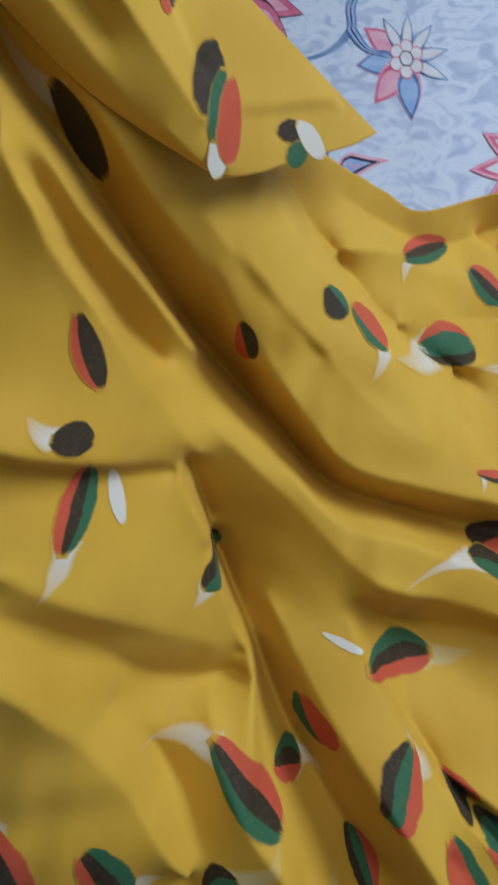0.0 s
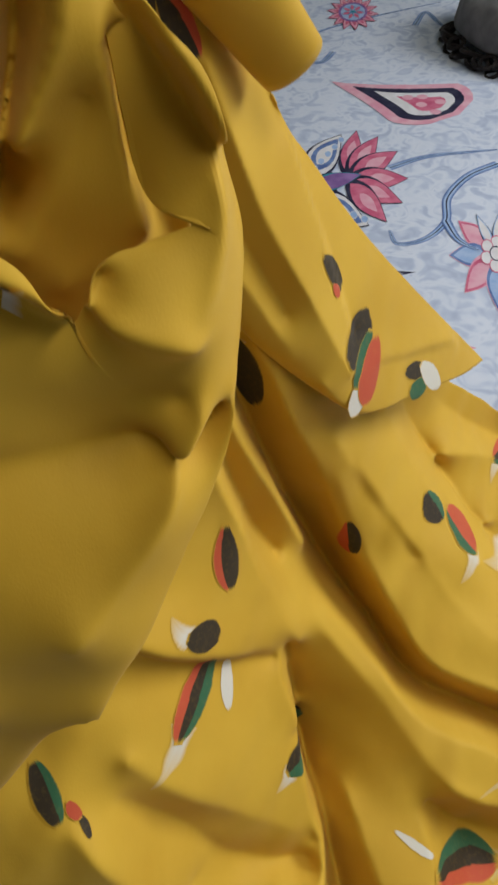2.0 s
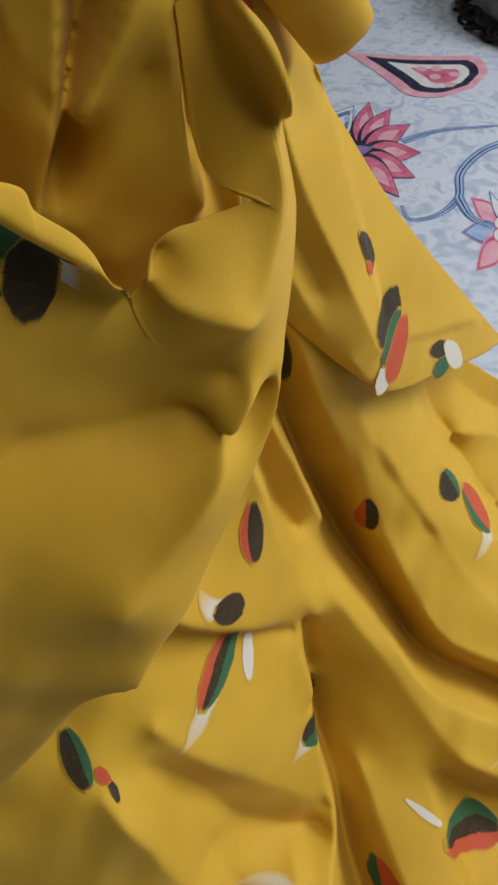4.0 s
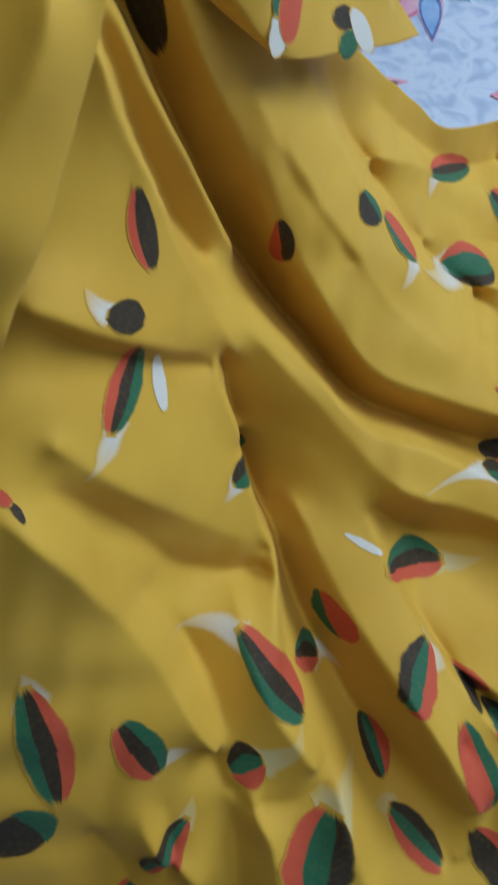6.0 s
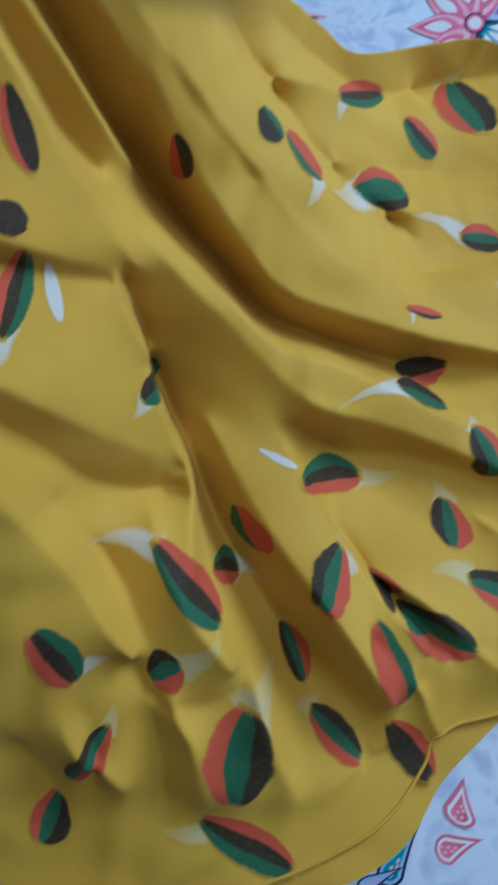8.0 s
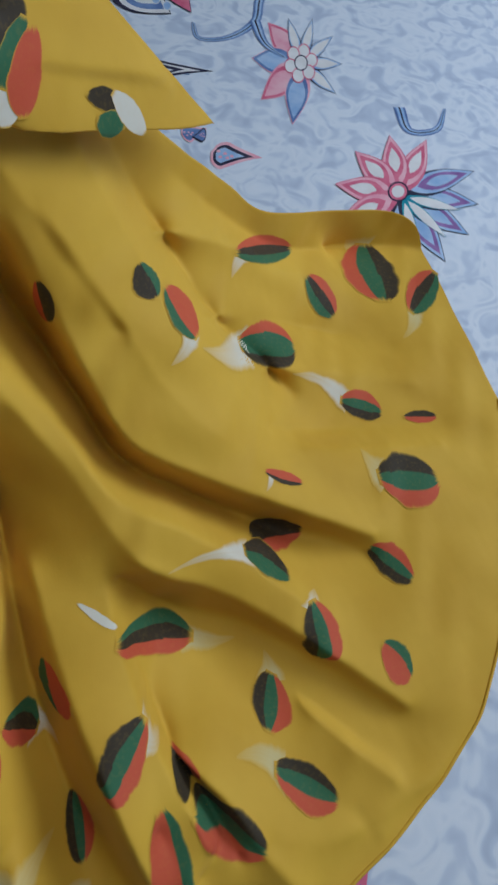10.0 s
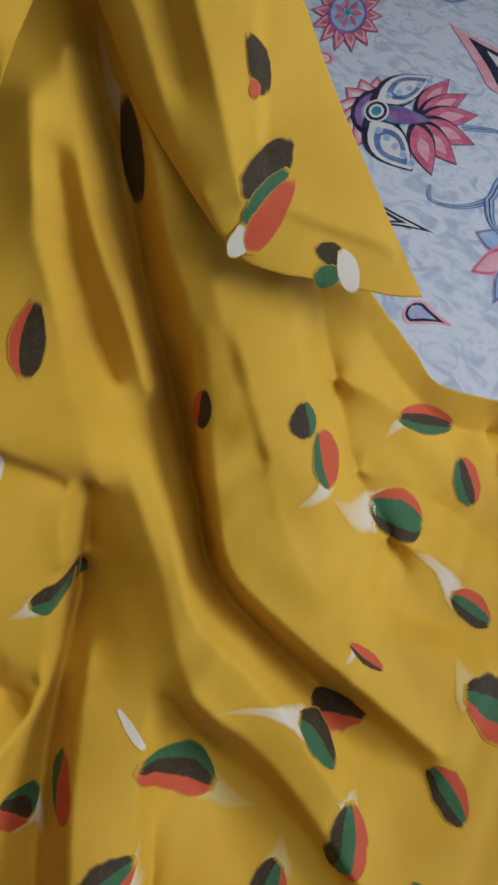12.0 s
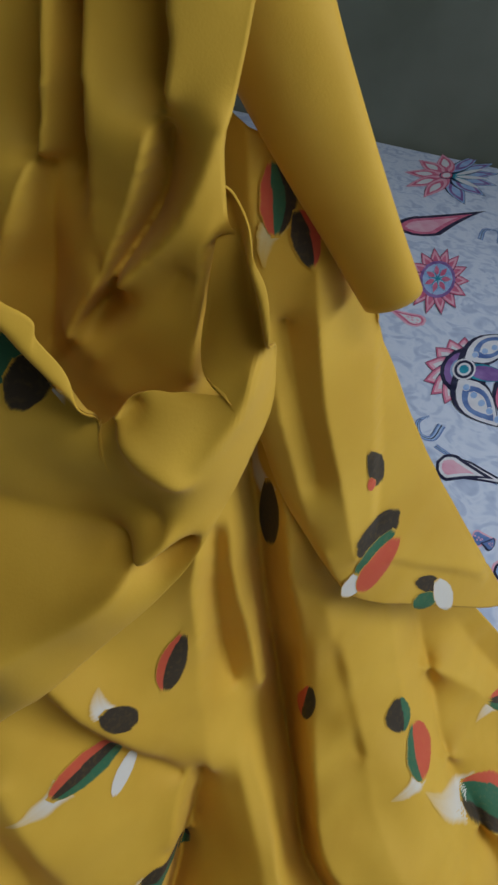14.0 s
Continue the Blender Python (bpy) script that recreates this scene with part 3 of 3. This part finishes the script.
weave_bump(n_, l_, b_, 0.15, 700)
WALL = cloth_material("grey_green_wall_paint", (0.135, 0.145, 0.105), (0.175, 0.185, 0.14), 3, 0.8, 0)
PLAIN = cloth_material("pale_wall_paint", (0.55, 0.55, 0.5), (0.62, 0.62, 0.57), 3, 0.8, 0)


def box(name, lo, hi, mat, parent=None, bevel=0.0):
    bm = bmesh.new()
    bmesh.ops.create_cube(bm, size=1, matrix=Matrix.Translation((Vector(lo) + Vector(hi)) / 2) @ Matrix.Diagonal((*(Vector(hi) - Vector(lo)), 1)))
    if bevel:
        bmesh.ops.bevel(bm, geom=bm.edges[:], offset=bevel, segments=3, affect="EDGES", profile=0.6)
    me = bpy.data.meshes.new(name)
    bm.to_mesh(me)
    bm.free()
    me.materials.append(mat)
    ob = new(name, me)
    ob.parent = parent
    return ob


bed = new("bed")
tagged(bed, "bed with a pale blue paisley printed sheet", "bed")
box("sheet", (-1.0, -0.75, -0.06), (1.9, 2.66, 0.0), SHEET, bed, 0.02)
box("mattress", (-0.98, -0.73, -0.24), (1.88, 2.65, -0.061), PLAIN, bed, 0.02)
box("bed_base", (-0.95, -0.70, -0.50), (1.85, 2.64, -0.241), PLAIN, bed, 0.01)
for n, lo, hi in (("wall_north", (-2.6, 2.68, -0.5), (2.6, 2.80, 2.1)), ("wall_west", (-2.7, -2.2, -0.5), (-2.6, 3.09, 2.1)), ("wall_south", (-2.6, -2.3, -0.5), (2.6, -2.2, 2.1))):
    tagged(box(n, lo, hi, WALL), "plain painted room wall", "wall", kind="structure")
for n, lo, hi in (("wall_east_low", (2.6, -2.2, -0.5), (2.7, 3.09, 0.85)), ("wall_east_high", (2.6, -2.2, 2.02), (2.7, 3.09, 2.1)),
                  ("wall_east_near", (2.6, -2.2, 0.85), (2.7, -0.25, 2.02)), ("wall_east_far", (2.6, 1.35, 0.85), (2.7, 3.09, 2.02))):
    tagged(box(n, lo, hi, WALL), "plain painted wall beside the window opening", "wall", kind="structure")
tagged(box("floor", (-2.7, -2.3, -0.6), (2.7, 3.1, -0.5), PLAIN), "plain floor under the bed", "floor", kind="structure")
tagged(box("ceiling", (-2.7, -2.3, 2.1), (2.7, 3.1, 2.2), PLAIN), "plain painted ceiling", "ceiling", kind="structure")

# ---- the print of the sheet ----
PINK = cloth_material("pink_print", (0.62, 0.12, 0.22), (0.74, 0.22, 0.32), 40, 0.8, 0)
ROSE = cloth_material("rose_print", (0.80, 0.36, 0.46), (0.86, 0.52, 0.58), 30, 0.8, 0)
BLUE = cloth_material("blue_print", (0.10, 0.16, 0.38), (0.20, 0.30, 0.55), 30, 0.8, 0)
SKYBLUE = cloth_material("sky_blue_print", (0.30, 0.45, 0.72), (0.48, 0.60, 0.80), 30, 0.8, 0)
TEAL = cloth_material("teal_print", (0.03, 0.22, 0.32), (0.06, 0.36, 0.45), 30, 0.8, 0)
PURPLE = cloth_material("purple_print", (0.20, 0.10, 0.30), (0.34, 0.20, 0.45), 30, 0.8, 0)
INDIGO = cloth_material("dark_outline_print", (0.02, 0.02, 0.05), (0.05, 0.05, 0.09), 30, 0.8, 0)
CREAM = cloth_material("cream_print", (0.75, 0.72, 0.72), (0.84, 0.82, 0.82), 30, 0.8, 0)


PRINTS = []


class Print:
    """Flat printed shapes laid on the sheet, in the frame of one motif."""

    def __init__(self, o, ex, ey):
        self.o, self.ex, self.ey = np.array(o), np.array(ex), np.array(ey)
        PRINTS.append(o)
        self.v, self.f, self.m, self.mats, self.z = [], [], [], [], 0.0003 + 0.00012 * (len(PRINTS) % 9)

    def poly(self, pts, mat):
        if mat not in self.mats:
            self.mats.append(mat)
        c = len(self.v)
        pts = np.array(pts)
        mid = pts.mean(0)
        for x, y in [mid, *pts]:
            q = self.o + x * self.ex + y * self.ey
            self.v.append((q[0], q[1], self.z))
        n = len(pts)
        for k in range(n):
            self.f.append((c, c + 1 + k, c + 1 + (k + 1) % n))
            self.m.append(self.mats.index(mat))
        self.z += 0.00002
        return self

    def petal(self, x, y, ang, length, width, *mats):
        """A pointed petal from (x, y), in shrinking layers."""
        ca, sa = math.cos(radians(ang)), math.sin(radians(ang))
        for k, mat in enumerate(mats):
            f = (1, 0.86, 0.66, 0.42)[k]
            pts = []
            for t in np.linspace(0, 1, 9):
                pts.append((t, math.sin(math.pi * t**0.8) * 0.5))
            ring = pts + [(t, -h) for t, h in reversed(pts[1:-1])]
            off = length * 0.12 * k
            self.poly([(x + ca * (t * length * f + off) - sa * h * width * f, y + sa * (t * length * f + off) + ca * h * width * f) for t, h in ring], mat)
        return self

    def disc(self, x, y, r, *mats):
        for k, mat in enumerate(mats):
            rr = r * (1, 0.84, 0.6, 0.4)[k]
            self.poly([(x + rr * math.cos(a), y + rr * math.sin(a)) for a in np.linspace(0, 6.283, 17)[:-1]], mat)
        return self

    def line(self, pts, w, mat, taper=True):
        p = curve(pts, 10 * len(pts))
        n = len(p)
        d = np.gradient(p, axis=0)
        nrm = np.stack([-d[:, 1], d[:, 0]], 1) / (np.linalg.norm(d, axis=1)[:, None] + 1e-9)
        h = w / 2 * (np.sqrt(np.linspace(1, 0.05, n)) if taper else np.ones(n))
        if mat not in self.mats:
            self.mats.append(mat)
        c = len(self.v)
        for k in range(n):
            for s in (1, -1):
                q = self.o + (p[k, 0] + s * nrm[k, 0] * h[k]) * self.ex + (p[k, 1] + s * nrm[k, 1] * h[k]) * self.ey
                self.v.append((q[0], q[1], self.z))
        for k in range(n - 1):
            self.f.append((c + 2 * k, c + 2 * k + 1, c + 2 * k + 3, c + 2 * k + 2))
            self.m.append(self.mats.index(mat))
        self.z += 0.00002
        return self

    def put(self, name):
        return mesh(name, self.v, self.f, self.mats, self.m, bed, smooth=False)


def lotus(o, ex, ey):
    p = Print(o, ex, ey)
    for a in (100, 125, 150, 180, 210, 235, 260):
        p.petal(-0.45, 0, a, 0.55, 0.34, INDIGO, PINK, ROSE, CREAM)
    p.disc(-0.4, 0, 0.36, INDIGO, PURPLE, SKYBLUE)
    for a in (62, 38, 14, -14, -38, -62):
        p.petal(0.1, 0, a, 0.95 - abs(a) * 0.002, 0.36, INDIGO, PINK, PINK, ROSE)
    for s in (1, -1):
        p.petal(-0.55, 0.1 * s, 38 * s, 1.0, 0.52, INDIGO, CREAM, BLUE, CREAM)
        for k in range(5):
            p.disc(-0.32 + 0.13 * k, s * (0.26 + 0.09 * k), 0.055, CREAM, SKYBLUE)
    p.petal(-0.5, 0, 0, 0.85, 0.26, TEAL, PURPLE)
    p.disc(-0.42, 0, 0.17, CREAM, INDIGO, CREAM, TEAL)
    p.put("sheet_lotus")


def bloom(o, ex, ey):
    p = Print(o, ex, ey)
    for a in (-60, -35, -12, 12, 35, 60):
        p.petal(0, 0, a, 1.25, 0.40, INDIGO, SKYBLUE, PURPLE, SKYBLUE)
    for a in (-30, 0, 30):
        p.petal(0.1, 0, a, 0.9, 0.16, TEAL, CREAM)
    for a in (110, 145, 180, 215, 250):
        p.petal(0.05, 0, a, 1.0, 0.42, PINK, ROSE, PINK, CREAM)
    p.disc(0, 0, 0.16, INDIGO, PINK, CREAM)
    p.put("sheet_bloom")


def flower(o, ex, ey, turn=0):
    p = Print(o, ex, ey)
    for k in range(4):
        p.petal(0, 0, turn + 150 + 42 * k - 60, 1.0, 0.5, ROSE, BLUE if k % 2 else PINK, SKYBLUE if k % 2 else ROSE)
    for k in range(5):
        p.petal(0, 0, turn - 80 + 36 * k, 0.85, 0.24, INDIGO, SKYBLUE, CREAM)
    for k in range(6):
        p.disc(0.22 * math.cos(k * 1.05), 0.22 * math.sin(k * 1.05), 0.13, PINK, CREAM)
    p.disc(0, 0, 0.14, INDIGO, CREAM)
    p.put("sheet_flower")


def rosette(o, ex, ey):
    p = Print(o, ex, ey)
    for k in range(14):
        p.petal(0, 0, 25.7 * k, 1.0, 0.40, INDIGO, PINK, ROSE, PINK)
    p.disc(0, 0, 0.55, PURPLE, SKYBLUE)
    for k in range(7):
        p.petal(0, 0, 51.4 * k, 0.46, 0.22, TEAL, SKYBLUE, PINK)
    p.put("sheet_rosette")


def paisley(head, tip, w, *mats):
    head, tip = np.array(head), np.array(tip)
    e = tip - head
    p = Print(head, e, np.array([-e[1], e[0]]) / np.linalg.norm(e) * w)
    for k, mat in enumerate(mats):
        f = 1 - 0.22 * k
        top = [(t * f - 0.3 * f, 0.5 * f * math.sqrt(max(0, 1 - (2 * t / 0.75 - 1) ** 2)) if t < 0.375 else 0.5 * f * (1 - (t - 0.375) / 0.925) ** 0.9 + 0.28 * f * max(0, (t - 0.375)) ** 1.5) for t in np.linspace(0, 1.3, 18)]
        low = [(t * f - 0.3 * f, -0.5 * f * math.sqrt(max(0, 1 - (2 * t / 0.75 - 1) ** 2)) if t < 0.375 else -0.5 * f * (1 - (t - 0.375) / 0.925) ** 1.8 + 0.28 * f * max(0, (t - 0.375)) ** 1.5) for t in np.linspace(0, 1.3, 18)]
        p.poly(top + low[-2:0:-1], mat)
    for k in range(5):
        p.disc(-0.12 + 0.09 * k, 0.10 * (-1) ** k * (1 - 0.15 * k), 0.05, ROSE)
    p.put("sheet_paisley")


def vine(w, *pts):
    Print((0, 0), (1, 0), (0, 1)).line(pts, w, BLUE).line(pts, w * 0.6, SKYBLUE).line(pts, w * 0.16, INDIGO).put("sheet_vine")


lotus((0.492, 1.365), (0.145, 0.013), (0.045, 0.251))
flower((0.675, 1.032), (0.094, 0.025), (0.032, 0.152), 30)
bloom((0.715, 0.714), (0.033, -0.100), (0.112, 0.079))
bloom((0.402, 2.469), (0.145, 0.056), (0.032, 0.227))
rosette((0.374, 1.737), (0.083, 0.028), (0.009, 0.185))
rosette((0.816, 2.226), (0.064, -0.045), (0.052, 0.125))
rosette((-0.206, 0.003), (0.027, -0.008), (0.008, 0.025))
paisley((0.797, 1.609), (0.675, 1.843), 0.250, ROSE, INDIGO, CREAM, PINK)
paisley((0.326, 2.029), (0.542, 2.225), 0.116, INDIGO, PINK, ROSE)
paisley((0.323, 1.514), (0.259, 1.557), 0.065, ROSE, PINK, CREAM)
paisley((0.425, 1.046), (0.519, 1.015), 0.052, INDIGO, CREAM)
paisley((0.479, 0.832), (0.529, 0.803), 0.063, ROSE, INDIGO, SKYBLUE)
paisley((0.396, 1.041), (0.471, 1.018), 0.079, INDIGO, CREAM, ROSE)
paisley((0.441, 0.885), (0.473, 0.883), 0.039, ROSE, BLUE)
paisley((0.463, 0.879), (0.447, 0.885), 0.034, INDIGO, BLUE)
paisley((0.282, -0.122), (0.360, -0.072), 0.079, PINK, PURPLE, ROSE, PURPLE)
paisley((0.189, -0.128), (0.211, -0.111), 0.027, PINK, CREAM, PINK)
paisley((0.167, -0.145), (0.196, -0.156), 0.022, PINK, CREAM, PINK)
paisley((0.119, -0.141), (0.159, -0.126), 0.021, INDIGO, SKYBLUE, TEAL)
paisley((0.099, -0.141), (0.132, -0.145), 0.011, INDIGO, SKYBLUE)
vine(0.022, (0.817, 1.314), (0.741, 1.290), (0.671, 1.231), (0.634, 1.156), (0.575, 1.115), (0.524, 1.118), (0.525, 1.163))
vine(0.02, (0.605, 1.375), (0.699, 1.391), (0.842, 1.366))
vine(0.018, (0.679, 1.985), (0.632, 1.935), (0.587, 1.963), (0.595, 2.050), (0.675, 2.127), (0.856, 2.170), (1.069, 2.193))
vine(0.018, (0.939, 2.063), (1.003, 2.138), (1.010, 2.017), (1.094, 2.022))
vine(0.02, (0.634, 1.156), (0.631, 1.093), (0.652, 1.049))
vine(0.016, (0.383, 1.153), (0.365, 1.108), (0.341, 1.112), (0.338, 1.148), (0.359, 1.173))
vine(0.016, (0.495, 2.031), (0.512, 2.104), (0.552, 2.110), (0.544, 2.030))
vine(0.012, (0.371, 1.090), (0.432, 1.051), (0.482, 1.024))
vine(0.02, (0.799, 0.900), (0.792, 0.843), (0.839, 0.839), (0.877, 0.886))

# ---- the pouch at the far side of the bed ----
POUCH = cloth_material("grey_felt", (0.13, 0.125, 0.12), (0.20, 0.19, 0.185), 30, 0.9, 0.2)
LACE = cloth_material("black_lace", (0.012, 0.010, 0.010), (0.03, 0.022, 0.020), 60, 0.7, 0.1)
pouch = new("pouch")
tagged(pouch, "grey felt pouch with a black lace edge lying on the sheet", "pouch")
bm = bmesh.new()
bmesh.ops.create_uvsphere(bm, u_segments=40, v_segments=20, radius=1)
for v in bm.verts:
    x, y, z = v.co
    w = 1 + 0.10 * noise.noise(Vector((x * 2, y * 2, z * 2)))
    v.co = (1.12 + 0.15 * x * w, 1.83 + 0.20 * y * w, max(0.002, 0.075 + 0.075 * (abs(z) ** 0.7) * (1 if z > 0 else -1) * w))
me = bpy.data.meshes.new("bag")
bm.to_mesh(me)
bm.free()
me.materials.append(POUCH)
me.polygons.foreach_set("use_smooth", [True] * len(me.polygons))
bag = new("bag", me)
bag.parent = pouch
for k in range(26):
    a = radians(140 + k * 6)
    c = np.array((1.12 + 0.162 * math.cos(a), 1.83 + 0.215 * math.sin(a), 0.016 + 0.012 * math.sin(k * 2.3)))
    loop = [c + 0.016 * np.array((math.cos(t) * 1.2, math.sin(t) * 1.3, 0.5 * math.cos(t + k))) for t in np.linspace(0, 6.283, 11)]
    cord("lace_loop", loop, 0.0055, LACE, pouch, 6)
